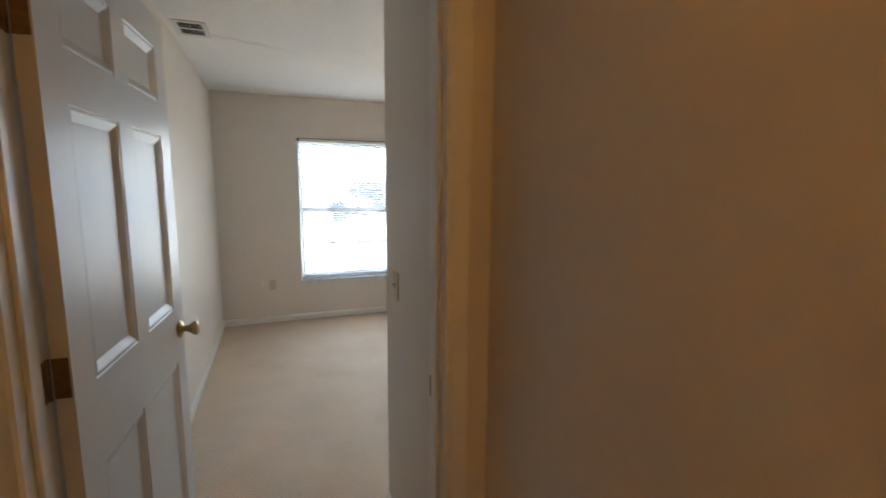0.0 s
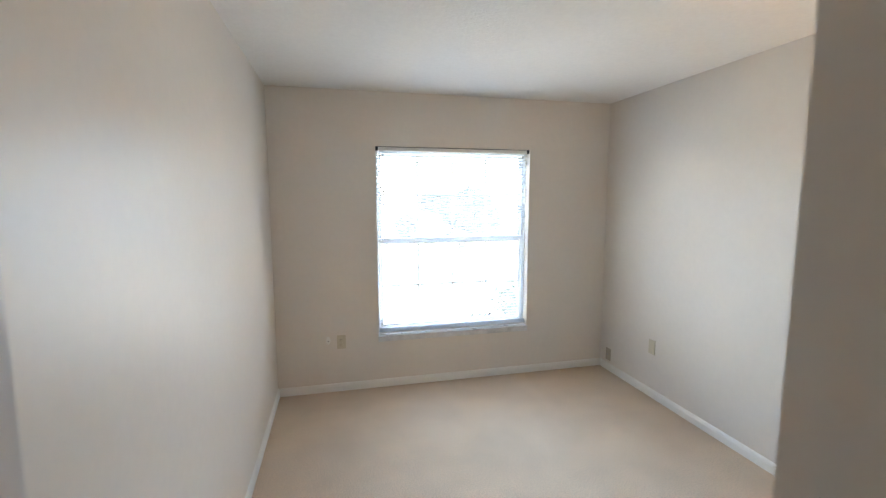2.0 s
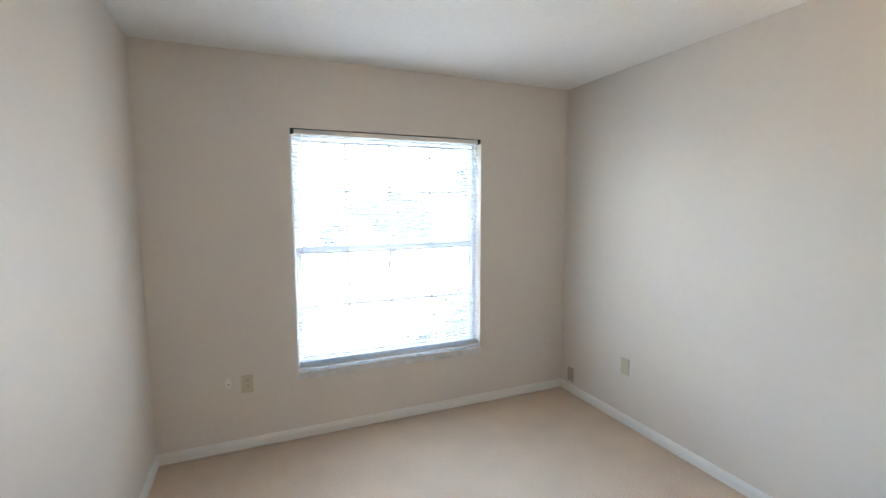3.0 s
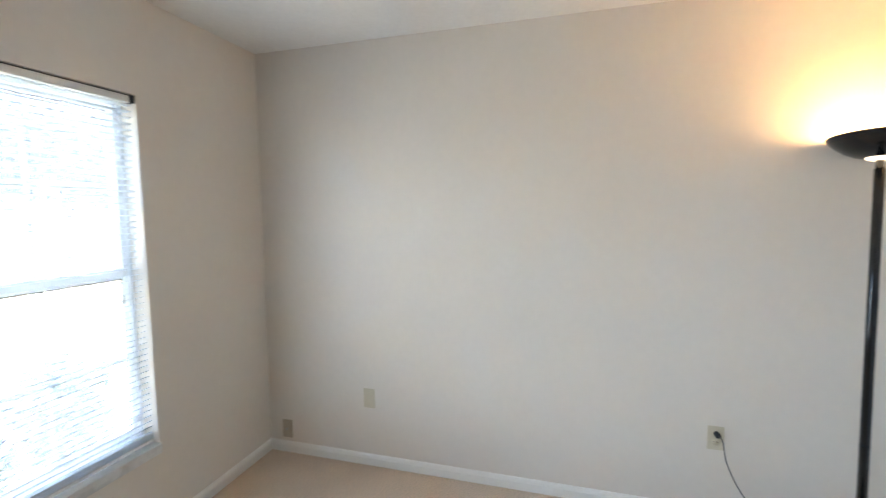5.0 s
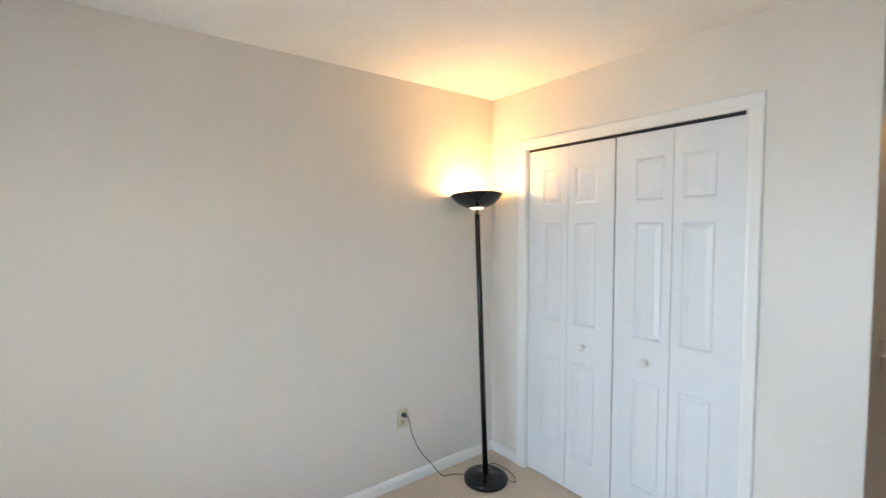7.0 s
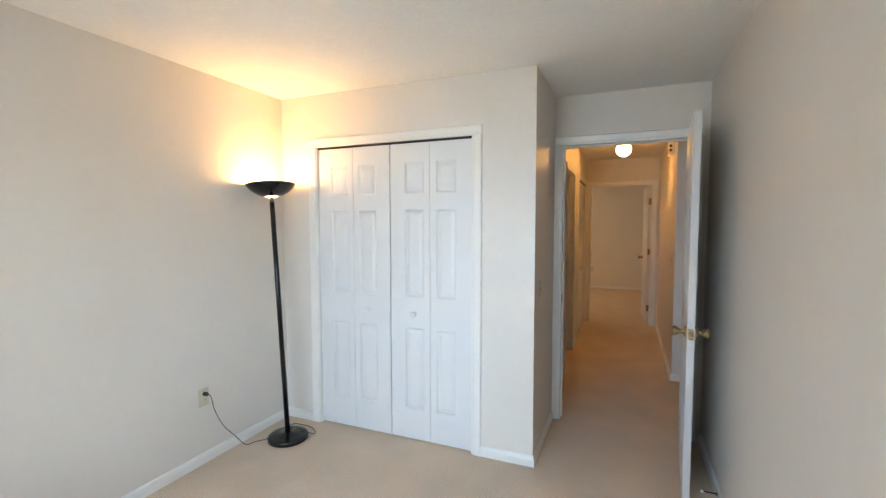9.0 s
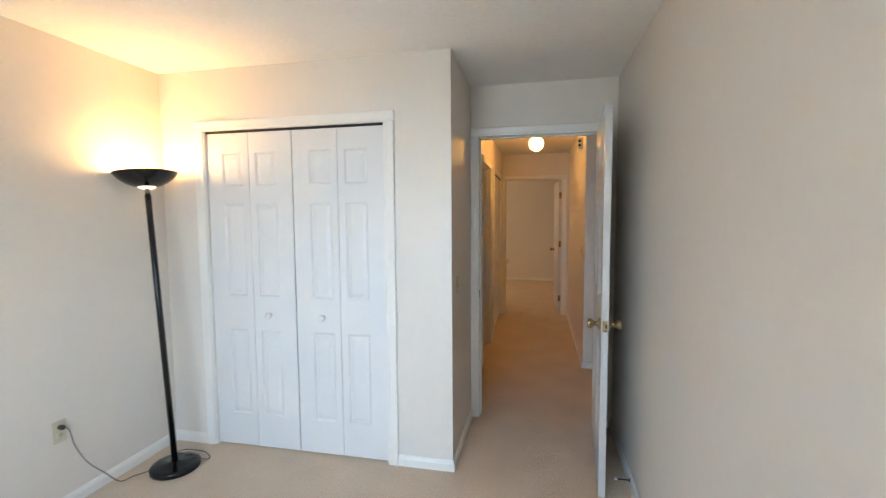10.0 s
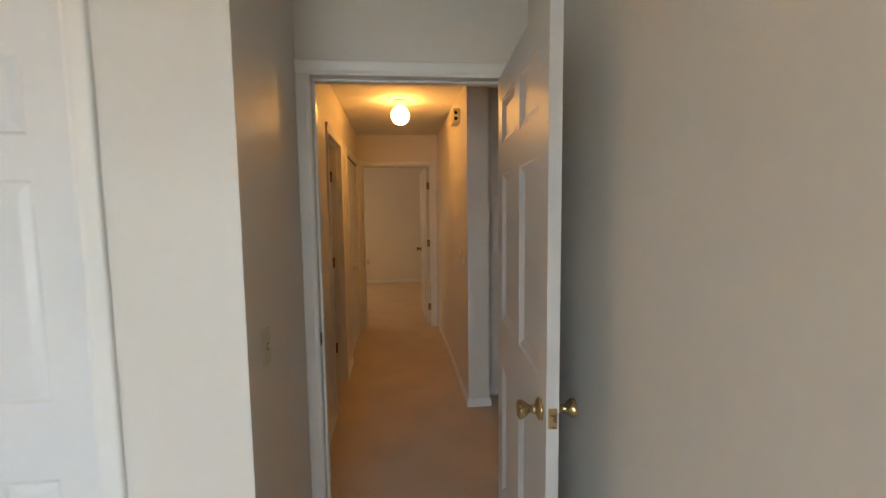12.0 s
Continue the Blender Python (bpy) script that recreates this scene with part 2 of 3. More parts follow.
def wall(name, along, face0, face1, start, end, holes=(), label="beige eggshell painted plaster wall", mat=None, top=H):
    """A wall between two faces, running along x or y, with openings (from, to, bottom, top) cut right through."""
    bm = bmesh.new()
    cuts = sorted({start, end, *[h[0] for h in holes], *[h[1] for h in holes]})
    for a, b in zip(cuts, cuts[1:]):
        spans = [(0.0, top)]
        for h in holes:
            if h[0] <= a and b <= h[1]:
                spans = [s for s in ((0.0, h[2]), (h[3], top)) if s[1] - s[0] > 1e-4]
        for z0, z1 in spans:
            if along == "x":
                box(bm, (a, face0, z0), (b, face1, z1))
            else:
                box(bm, (face0, a, z0), (face1, b, z1))
    bmesh.ops.remove_doubles(bm, verts=bm.verts, dist=1e-5)
    return structure(name, bm, mat or WALL, label, "wall")


# ---------------------------------------------------------------- structure
structure("floor", boxed((-5.0, -8.05, -0.12), (XE + 0.1, YN, 0)), CARPET, "beige cut-pile wall-to-wall carpet with faint traffic marks", "carpet")
structure("ceiling", boxed((-5.0, -8.05, H), (XE + 0.1, YN + 0.14, H + 0.12)), CEILING, "off-white ceiling with a knockdown texture", "ceiling")
wall("wall_north", "x", YN, YN + 0.14, -0.1, XE + 0.1, [(WX0, WX1, WZ0, WZ1)])
wall("wall_east", "y", XE, XE + 0.1, YH, YN)
wall("wall_west", "y", -0.1, 0.0, YD, YN)
wall("wall_closet_front", "x", -0.1, 0.0, XC, XE, [(CX0, CX1, 0.0, CZ)])
wall("wall_closet_side", "y", XC, XC + 0.1, YD, -0.1)
wall("wall_door", "x", YH, YD, -4.9, XE, [(DX0 - 0.018, DX1 + 0.018, 0.0, DZ + 0.018)])
wall("wall_hall_east", "y", HE, HE + 0.11, HEND, YH, [(-2.681, -1.955, 0.0, DZ2 + 0.018), (-4.29, -3.13, 0.0, CZ)])
wall("wall_hall_west", "y", -0.085, HW, HEND, -2.00)
# The landing runs far west, out of view, to lose bounced light.
wall("wall_landing_south", "x", -2.31, -2.20, -4.9, -0.085)
wall("wall_landing_west", "y", -5.0, -4.9, -2.31, YD)
wall("wall_hall_end", "x", HEND - 0.11, HEND, -1.5, 2.6, [(FX0 - 0.018, FX1 + 0.018, 0.0, DZ2 + 0.018)])
wall("wall_far_back", "x", FARY - 0.1, FARY, -1.5, 2.6)
wall("wall_far_west", "y", -1.6, -1.5, FARY - 0.1, HEND)
wall("wall_far_east", "y", 2.6, 2.7, FARY - 0.1, HEND, [(-6.6, -6.1, 1.2, 1.8)])
wall("wall_store_east", "y", 2.0, 2.1, HEND, YH)
wall("wall_store_north", "x", -1.75, -1.65, HE + 0.11, 2.0)
wall("wall_store_south", "x", -2.82, -2.72, HE + 0.11, 2.0)

PROFILE = [(0.0, 0.0), (0.013, 0.0), (0.013, 0.044), (0.010, 0.051), (0.010, 0.055), (0.005, 0.064), (0.0, 0.067)]


def baseboard(points):
    """A moulded skirting along points on the floor, its face to the left of the way, with mitred corners."""
    pts = [Vector((*p, 0)) for p in points]
    bm = bmesh.new()
    rings = []
    for i, p in enumerate(pts):
        before = (p - pts[i - 1]).normalized() if i else None
        after = (pts[i + 1] - p).normalized() if i < len(pts) - 1 else None
        sides = [Vector((-d.y, d.x, 0)) for d in (before, after) if d is not None]
        out = sum(sides, Vector()).normalized()
        out /= max(0.3, out.dot(sides[0]))
        rings.append([bm.verts.new(p + out * u + Vector((0, 0, v + 0.001))) for u, v in PROFILE])
    for a, b in zip(rings, rings[1:]):
        for k in range(len(PROFILE)):
            n = (k + 1) % len(PROFILE)
            bm.faces.new((a[k], a[n], b[n], b[k]))
    bm.faces.new(rings[0])
    bm.faces.new(rings[-1])
    structure("baseboard", bm, TRIM, "white painted moulded wooden baseboard", "baseboard")


CAS = 0.062   # width of the door casings
baseboard([(CX1 + CAS, 0), (XE, 0), (XE, YN), (0, YN), (0, YD)][::1])
baseboard([(XC, YD + 0.02), (XC, 0), (CX0 - CAS, 0)])
baseboard([(DX0 - CAS, YH), (-4.9, YH), (-4.9, -2.20), (-0.085, -2.20), (-0.085, -2.00), (HW, -2.00), (HW, HEND + 0.02)])
baseboard([(HE, YH - 0.02), (HE, -1.955 + CAS)][::-1])
baseboard([(HE, -3.13 + CAS), (HE, -2.681 - CAS)])
baseboard([(FX1 + CAS, HEND - 0.11), (2.6, HEND - 0.11)][::-1])
baseboard([(-1.5, FARY), (2.6, FARY)])
baseboard([(-1.5, HEND - 0.11), (-1.5, FARY)])


# ---------------------------------------------------------------- doors
def casing_bar(length):
    """A moulded strip of that length along z, its back on y = 0 and its outer edge at x = 0."""
    prof = [(0, 0), (CAS, 0), (CAS, 0.009), (CAS - 0.008, 0.0125), (CAS - 0.02, 0.0115), (0.012, 0.016), (0.004, 0.016), (0, 0.012)]
    bm = bmesh.new()
    lo = [bm.verts.new((x, y, 0)) for x, y in prof]
    hi = [bm.verts.new((x, y, length)) for x, y in prof]
    for k in range(len(prof)):
        n = (k + 1) % len(prof)
        bm.faces.new((lo[k], lo[n], hi[n], hi[k]))
    bm.faces.new(lo)
    bm.faces.new(hi)
    return bm


def moved(bm, m):
    bmesh.ops.transform(bm, matrix=m, verts=bm.verts)
    return bm


def casing(parent, width, height, face, out):
    """Three strips round an opening from (0, 0) to (width, height) in the parent's xz plane, on the face at y, standing out along out."""
    flip = Matrix.Diagonal((1, out, 1, 1))
    lift = Matrix.Translation((0, face, 0))
    part("casing", moved(casing_bar(height), lift @ flip @ Matrix.Translation((-CAS, 0, 0))), TRIM, parent)
    part("casing", moved(casing_bar(height), lift @ flip @ Matrix.Translation((width + CAS, 0, 0)) @ Matrix.Diagonal((-1, 1, 1, 1))), TRIM, parent)
    head = Matrix.Translation((-CAS, 0, height + CAS)) @ pose(0, 0, 0, 0, 90, 0)
    part("head_casing", moved(casing_bar(width + 2 * CAS), lift @ flip @ head), TRIM, parent)


def jambs(parent, width, height, y0, y1, stop=None):
    t = 0.018
    part("jamb", boxed((-t, y0, 0), (0, y1, height)), TRIM, parent)
    part("jamb", boxed((width, y0, 0), (width + t, y1, height)), TRIM, parent)
    part("head_jamb", boxed((-t, y0, height), (width + t, y1, height + t)), TRIM, parent)
    if stop:
        a, b = stop
        part("stop", boxed((0, a, 0), (0.011, b, height), 0.002), TRIM, parent)
        part("stop", boxed((width - 0.011, a, 0), (width, b, height), 0.002), TRIM, parent)
        part("head_stop", boxed((0.011, a, height - 0.011), (width - 0.011, b, height), 0.002), TRIM, parent)


RINGS = [(0.0, 0.0), (0.004, -0.001), (0.013, -0.0085), (0.019, -0.0085), (0.040, -0.0025), (0.044, -0.0022)]


SUNK = [(0.0, 0.0), (0.004, -0.0030), (0.008, -0.0020), (0.012, -0.0020), (0.034, -0.0125), (0.038, -0.0125)]


def panelled_slab(width, height, thick, panels, relief=1.0, rings=RINGS):
    """A moulded door skin on both faces: panels (x0, x1, z0, z1) are stepped in by the rings. Leaf from x 0, z 0; thickness along y."""
    bm = bmesh.new()
    xs = sorted({0, width, *[p[0] for p in panels], *[p[1] for p in panels]})
    zs = sorted({0, height, *[p[2] for p in panels], *[p[3] for p in panels]})
    for y, out in ((0.0, -1), (thick, 1)):
        for x0, x1 in zip(xs, xs[1:]):
            for z0, z1 in zip(zs, zs[1:]):
                hit = [p for p in panels if p[0] <= x0 and x1 <= p[1] and p[2] <= z0 and z1 <= p[3]]
                if not hit:
                    bm.faces.new([bm.verts.new(c) for c in ((x0, y, z0), (x1, y, z0), (x1, y, z1), (x0, y, z1))])
                elif (x0, z0) == (hit[0][0], hit[0][2]):
                    px0, px1, pz0, pz1 = hit[0]
                    loops = []
                    for inset, depth in rings:
                        yy = y + out * depth * relief
                        loops.append([bm.verts.new(c) for c in ((px0 + inset, yy, pz0 + inset), (px1 - inset, yy, pz0 + inset),
                                                                (px1 - inset, yy, pz1 - inset), (px0 + inset, yy, pz1 - inset))])
                    for a, b in zip(loops, loops[1:]):
                        for k in range(4):
                            bm.faces.new((a[k], a[(k + 1) % 4], b[(k + 1) % 4], b[k]))
                    bm.faces.new(loops[-1])
    for a, b in (((0, 0), (0, height)), ((0, height), (width, height)), ((width, height), (width, 0)), ((width, 0), (0, 0))):
        bm.faces.new([bm.verts.new(c) for c in ((a[0], 0, a[1]), (b[0], 0, b[1]), (b[0], thick, b[1]), (a[0], thick, a[1]))])
    bmesh.ops.remove_doubles(bm, verts=bm.verts, dist=1e-5)
    bmesh.ops.recalc_face_normals(bm, faces=bm.faces)
    return bm


KNOB = [(0.0, 0.0), (0.032, 0.0), (0.033, 0.004), (0.028, 0.010), (0.016, 0.014), (0.012, 0.020), (0.012, 0.030), (0.018, 0.040),
        (0.025, 0.050), (0.0275, 0.058), (0.026, 0.064), (0.020, 0.067), (0.0, 0.068)]


def six_panel_leaf(parent, width, m, side, metal, height=2.03):
    """A six-panel leaf hung at the origin, closed along x, its thickness away from the swing; side 1 opens to +y, -1 to -y."""
    stile, mid = 0.104, 0.092
    pw = (width - 2 * stile - mid) / 2
    cols = [(stile, stile + pw), (stile + pw + mid, width - stile)]
    rows = [(0.225, 0.805), (1.010, 1.646), (1.762, height - 0.11)]
    leaf_m = m @ Matrix.Diagonal((1, side, 1, 1)) @ Matrix.Translation((0.003, -0.045, 0.015))
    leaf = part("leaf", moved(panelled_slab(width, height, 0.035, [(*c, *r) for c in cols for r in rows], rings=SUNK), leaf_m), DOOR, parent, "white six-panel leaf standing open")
    for y, turn in ((0.0, 90), (0.035, -90)):
        place = leaf_m @ Matrix.Translation((width - 0.062, y, 0.922)) @ pose(0, 0, 0, turn, 0, 0)
        part("knob", lathe(bmesh.new(), KNOB, 28, place), metal, leaf, "round brass door knob")
    part("latch_plate", moved(boxed((width - 0.0005, 0.0055, 0.893), (width + 0.0018, 0.0295, 0.951), 0.0006), leaf_m), metal, leaf, "small brass latch plate")
    part("latch_bolt", moved(boxed((width, 0.012, 0.914), (width + 0.009, 0.023, 0.930), 0.003), leaf_m), metal, leaf)
    for z in (0.22, 1.06, 1.80):
        bm = boxed((-0.0022, 0.0035, z - 0.045), (-0.0002, 0.0345, z + 0.045), 0.0006)
        part("hinge", moved(lathe(bm, [(0, z - 0.047), (0.006, z - 0.046), (0.006, z + 0.046), (0, z + 0.047)], 12, Matrix.Translation((-0.006, 0.041, 0))), leaf_m), OLD_BRASS, leaf, "dull bronze butt hinge")
    return leaf


# bedroom door, standing open against the west wall
door = thing("door_1", pose(DX0, 0, 0), "white six-panel bedroom door standing open in its casing", "door", kind="structure")
DW = DX1 - DX0
jambs(door, DW, DZ, YH - 0.001, YD + 0.001, (YH + 0.03, YD - 0.042))
casing(door, DW, DZ, YD, 1)
casing(door, DW, DZ, YH, -1)
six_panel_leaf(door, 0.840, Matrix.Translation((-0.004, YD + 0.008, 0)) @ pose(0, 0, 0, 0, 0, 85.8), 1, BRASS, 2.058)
for z in (0.235, 1.075, 1.815):
    part("hinge_leaf", boxed((0, YD - 0.033, z - 0.045), (0.002, YD - 0.002, z + 0.045), 0.0006), OLD_BRASS, door, "dull bronze hinge plate")
part("strike_plate", boxed((DW - 0.002, YD - 0.040, 0.905), (DW, YD - 0.006, 0.965), 0.0006), OLD_BRASS, door, "small dark strike plate")
part("strike_hole", boxed((DW - 0.0026, YD - 0.032, 0.921), (DW - 0.0019, YD - 0.014, 0.949)), SLOT, door, "dark latch hole")

# door at the hall's end, open into the far room
end_door = thing("door_2", pose(FX0, 0, 0), "white six-panel door standing open at the hall's end", "door", kind="structure")
FW = FX1 - FX0
jambs(end_door, FW, DZ2, HEND - 0.111, HEND + 0.001, (HEND - 0.068, HEND - 0.03))
casing(end_door, FW, DZ2, HEND, 1)
casing(end_door, FW, DZ2, HEND - 0.11, -1)
six_panel_leaf(end_door, 0.838, Matrix.Translation((0.004, HEND - 0.118, 0)) @ pose(0, 0, 0, 0, 0, -87.5), -1, OLD_BRASS)

# side doorway of the hall
side_door = thing("door_3", pose(HE, -1.955 - 0.018, 0, 0, 0, -90), "open doorway with white casing in the hall", "doorway", kind="structure")
jambs(side_door, 0.69, DZ2, -0.001, 0.111, (0.03, 0.066))
casing(side_door, 0.69, DZ2, 0.0, -1)
for z in (0.30, 1.06, 1.80):
    part("hinge_leaf", boxed((0.688, 0.072, z - 0.045), (0.69, 0.104, z + 0.045), 0.0006), OLD_BRASS, side_door, "dull bronze hinge plate")
six_panel_leaf(side_door, 0.68, Matrix.Translation((0.692, 0.118, 0)) @ pose(0, 0, 0, 0, 0, 95) , -1, OLD_BRASS)


# ---------------------------------------------------------------- closets
def bifold(name_group, m, width, first_knob):
    """A pair of hinged narrow leaves, two thirds of a panel each, filling that width from x 0; faces -y side of the origin plane."""
    lw = width / 2 - 0.003
    unit = thing("bifold_door", m, "white moulded bifold closet door, closed, with round knob", "closet door", name_group)
    for k in range(2):
        left = (lw - 0.15) / 2 + (0.033 if k == 0 else -0.033)
        panels = [(left, left + 0.15, z0, z1) for z0, z1 in ((0.21, 0.785), (0.995, 1.595), (1.70, 1.915))]
        leaf = part("leaf", moved(panelled_slab(lw, 2.040, 0.03, panels, 0.85), Matrix.Translation((0.0015 + k * (width / 2), 0, 0.008))), CLOSET, unit)
        if k == first_knob:
            x = left + 0.075 + k * (width / 2)
            prof = [(0.0, 0.0), (0.012, 0.0), (0.010, 0.012), (0.016, 0.020), (0.021, 0.028), (0.019, 0.036), (0.010, 0.040), (0.0, 0.041)]
            part("knob", lathe(bmesh.new(), prof, 24, Matrix.Translation((x, 0.03, 0.89)) @ pose(0, 0, 0, -90, 0, 0)), TRIM, leaf, "small round white knob")
    for z in (0.3, 1.0, 1.75):
        bm = boxed((width / 2 - 0.014, -0.0022, z - 0.03), (width / 2 + 0.014, -0.0002, z + 0.03), 0.0006)
        part("hinge", bm, STEEL, unit)
    pivot_x = 0.03 if first_knob else width - 0.03
    part("pivot", lathe(bmesh.new(), [(0, 0.002), (0.005, 0.002), (0.005, 0.03), (0, 0.03)], 12, Matrix.Translation((pivot_x, 0.015, 0))), STEEL, unit)
    part("pivot_bracket", boxed((pivot_x - 0.03, 0.0, 0.001), (pivot_x + 0.02, 0.028, 0.005)), STEEL, unit)
    return unit


def closet_frame(name, m, width, height, depth):
    frame_ob = thing(name, m, "white painted casing round a closet opening with a shaded track gap", "closet frame", kind="structure")
    casing(frame_ob, width, height, 0.0, 1)
    part("reveal", boxed((-0.001, -depth, 0), (0.006, 0.001, height)), TRIM, frame_ob)
    part("reveal", boxed((width - 0.006, -depth, 0), (width + 0.001, 0.001, height)), TRIM, frame_ob)
    # The shadow gap over the doors is put into the track's near-black colour.
    part("track", boxed((0.006, -0.055, height - 0.015), (width - 0.006, -0.014, height)), SHADOW_GAP, frame_ob, "sliding track, coloured near black for its shaded gap")
    return frame_ob


closet_frame("closet_frame_1", pose(CX0, 0, 0), CX1 - CX0, CZ, 0.1)
half = (CX1 - CX0 - 0.018) / 2
bifold("bedroom closet doors", pose(CX0 + 0.007, -0.048, 0), half, 1)
bifold("bedroom closet doors", pose(CX0 + 0.011 + half, -0.048, 0), half, 0)
closet_frame("closet_frame_2", pose(HE, -4.29, 0, 0, 0, 90), 1.16, CZ, 0.11)
bifold("hall closet doors", pose(HE + 0.048, -4.283, 0, 0, 0, 90), 0.571, 1)
bifold("hall closet doors", pose(HE + 0.048, -3.708, 0, 0, 0, 90), 0.571, 0)

# Unseen opening and panel, added to go with the far room's fill lamp.
far_opening = thing("far_light_opening", pose(2.6, -6.35, 1.5), "added unseen far-room opening behind a cream panel", "window", kind="structure")
part("shade", boxed((0.05, -0.249, -0.299), (0.053, 0.249, 0.299)), SKY_PANEL, far_opening, "added cream panel that keeps the blue sky out")

# ---------------------------------------------------------------- window and blind
window = thing("window_1", pose(WX0, YN, 0), "white single-hung window with grilles over a pale stone sill", "window", kind="structure")
WW = WX1 - WX0
ZB = WZ0 + 0.02          # top of the sill
MEET = 1.240
part("sill", boxed((-0.004, -0.014, WZ0 - 0.027), (WW + 0.004, 0.139, ZB), 0.005, 2), MARBLE, window, "pale stone window sill")
for a, b in (((0, 0.085, ZB), (0.020, 0.135, WZ1)), ((WW - 0.020, 0.085, ZB), (WW, 0.135, WZ1)),
             ((0.020, 0.085, WZ1 - 0.035), (WW - 0.020, 0.135, WZ1)), ((0.020, 0.085, ZB), (WW - 0.020, 0.135, ZB + 0.03))):
    part("window_frame", boxed(a, b, 0.003), VINYL, window)


def sash(z0, z1, y0, y1, rail_low, rail_high, row):
    s = part("sash", bmesh.new(), VINYL, window)
    bm = bmesh.new()
    x0, x1, st = 0.022, WW - 0.022, 0.030
    box(bm, (x0, y0, z0), (x0 + st, y1, z1), 0.003)
    box(bm, (x1 - st, y0, z0), (x1, y1, z1), 0.003)
    box(bm, (x0 + st, y0, z0), (x1 - st, y1, z0 + rail_low), 0.003)
    box(bm, (x0 + st, y0, z1 - rail_high), (x1 - st, y1, z1), 0.003)
    bm.to_mesh(s.data)
    bm.free()
    mid = (y0 + y1) / 2
    # Dark strip draws the shadow line below the sash's top rail.
    part("rail_shadow", boxed((x0 + st, y0 + 0.002, z1 - rail_high - 0.004), (x1 - st, y0 + 0.008, z1 - rail_high - 0.0005)), RUBBER, s, "thin dark strip for the shadow under the sash rail")
    pane = part("pane", boxed((x0 + st - 0.004, mid - 0.008, z0 + rail_low - 0.004), (x1 - st + 0.004, mid - 0.005, z1 - rail_high + 0.004)), GLASS, s, "clear window glass")
    pane.visible_shadow = False
    for k in range(1, 4):
        x = x0 + st + (x1 - x0 - 2 * st) * k / 4
        part("muntin", boxed((x - 0.009, mid - 0.003, z0 + rail_low), (x + 0.009, mid + 0.003, z1 - rail_high), 0.002), MUNTIN, s)
    part("muntin", boxed((x0 + st, mid - 0.0045, row - 0.009), (x1 - st, mid + 0.0015, row + 0.009), 0.002), MUNTIN, s)


sash(MEET - 0.02, WZ1 - 0.037, 0.112, 0.134, 0.040, 0.03, 1.625)
sash(ZB + 0.032, MEET + 0.02, 0.087, 0.110, 0.04, 0.045, 0.852)
part("sash_lock", boxed((WW * 0.5 - 0.03, 0.078, MEET + 0.004), (WW * 0.5 + 0.03, 0.100, MEET + 0.020), 0.004), VINYL, window)
part("sash_latch", boxed((WW - 0.062, 0.080, 1.105), (WW - 0.048, 0.087, 1.14), 0.002), STEEL, window)

blind = thing("window_blind", pose(WX0, YN, 0), "lowered white mini blind with its slats open", "blind")
part("headrail", boxed((0.006, 0.012, WZ1 - 0.034), (WW - 0.006, 0.040, WZ1 - 0.005), 0.002), TRIM, blind)
# Dark strip imitates the shadow line between headrail and opening top.
part("headrail_gap", boxed((0.006, 0.010, WZ1 - 0.0048), (WW - 0.006, 0.042, WZ1 - 0.0022), 0.001), RUBBER, blind, "dark strip for the shaded gap above the headrail")
for x0, x1 in ((0.001, 0.022), (WW - 0.022, WW - 0.001)):
    part("bracket", boxed((x0, 0.008, WZ1 - 0.034), (x1, 0.043, WZ1 - 0.001), 0.002), RUBBER, blind, "dark metal headrail bracket")
part("bottom_rail", boxed((0.012, 0.014, ZB + 0.012), (WW - 0.012, 0.040, ZB + 0.026), 0.004, 2), TRIM, blind)
bm = bmesh.new()
arc = [(-0.0125, 0.0), (-0.0063, 0.0014), (0.0, 0.0019), (0.0063, 0.0014), (0.0125, 0.0)]
ends = [[bm.verts.new((x, y, z - d)) for d in (0.0, 0.0006) for y, z in arc] for x in (0.012, WW - 0.012)]
for lo, hi in ((0, 0), (5, 5)):
    for k in range(4):
        f = bm.faces.new((ends[0][lo + k], ends[0][lo + k + 1], ends[1][lo + k + 1], ends[1][lo + k]))
        f.smooth = True
for k in (0, 4):
    bm.faces.new((ends[0][k], ends[1][k], ends[1][5 + k], ends[0][5 + k]))
slat_z = [WZ1 - 0.046 - 0.0262 * k for k in range(57)]
first_slat = part("slat", bm, SLAT, blind)
first_slat.location, first_slat.rotation_euler = (0, 0.027, slat_z[0]), (radians(-12), 0, 0)
for z in slat_z[1:]:
    if z > ZB + 0.062:
        same_part(first_slat, blind, (0, 0.027, z)).rotation_euler = (radians(-12), 0, 0)
for k in range(4):
    same_part(first_slat, blind, (0, 0.027, ZB + 0.031 + 0.0075 * k)).rotation_euler = (radians(3), 0, 0)
for x in (0.16, WW / 2, WW - 0.16):
    for y in (0.0135, 0.0405):
        part("ladder_cord", tube(bmesh.new(), [(x, y, ZB + 0.02), (x, y, WZ1 - 0.02)], 0.0007, 5), SLAT, blind)
part("lift_cord", tube(bmesh.new(), curve_points([(WW - 0.05, 0.008, WZ1 - 0.02), (WW - 0.051, 0.006, 1.5), (WW - 0.049, 0.006, 1.15)]), 0.0012, 6), SLAT, blind)
part("tilt_wand", tube(bmesh.new(), [(0.06, 0.006, WZ1 - 0.03), (0.061, 0.004, 1.25)], 0.0032, 6), SLAT, blind)


# ---------------------------------------------------------------- floor lamp in the corner
LAMP_TOP = Vector((2.793, 0.262, 1.672))
LAMP_BASE = Vector((2.658, 0.304, 0.0))
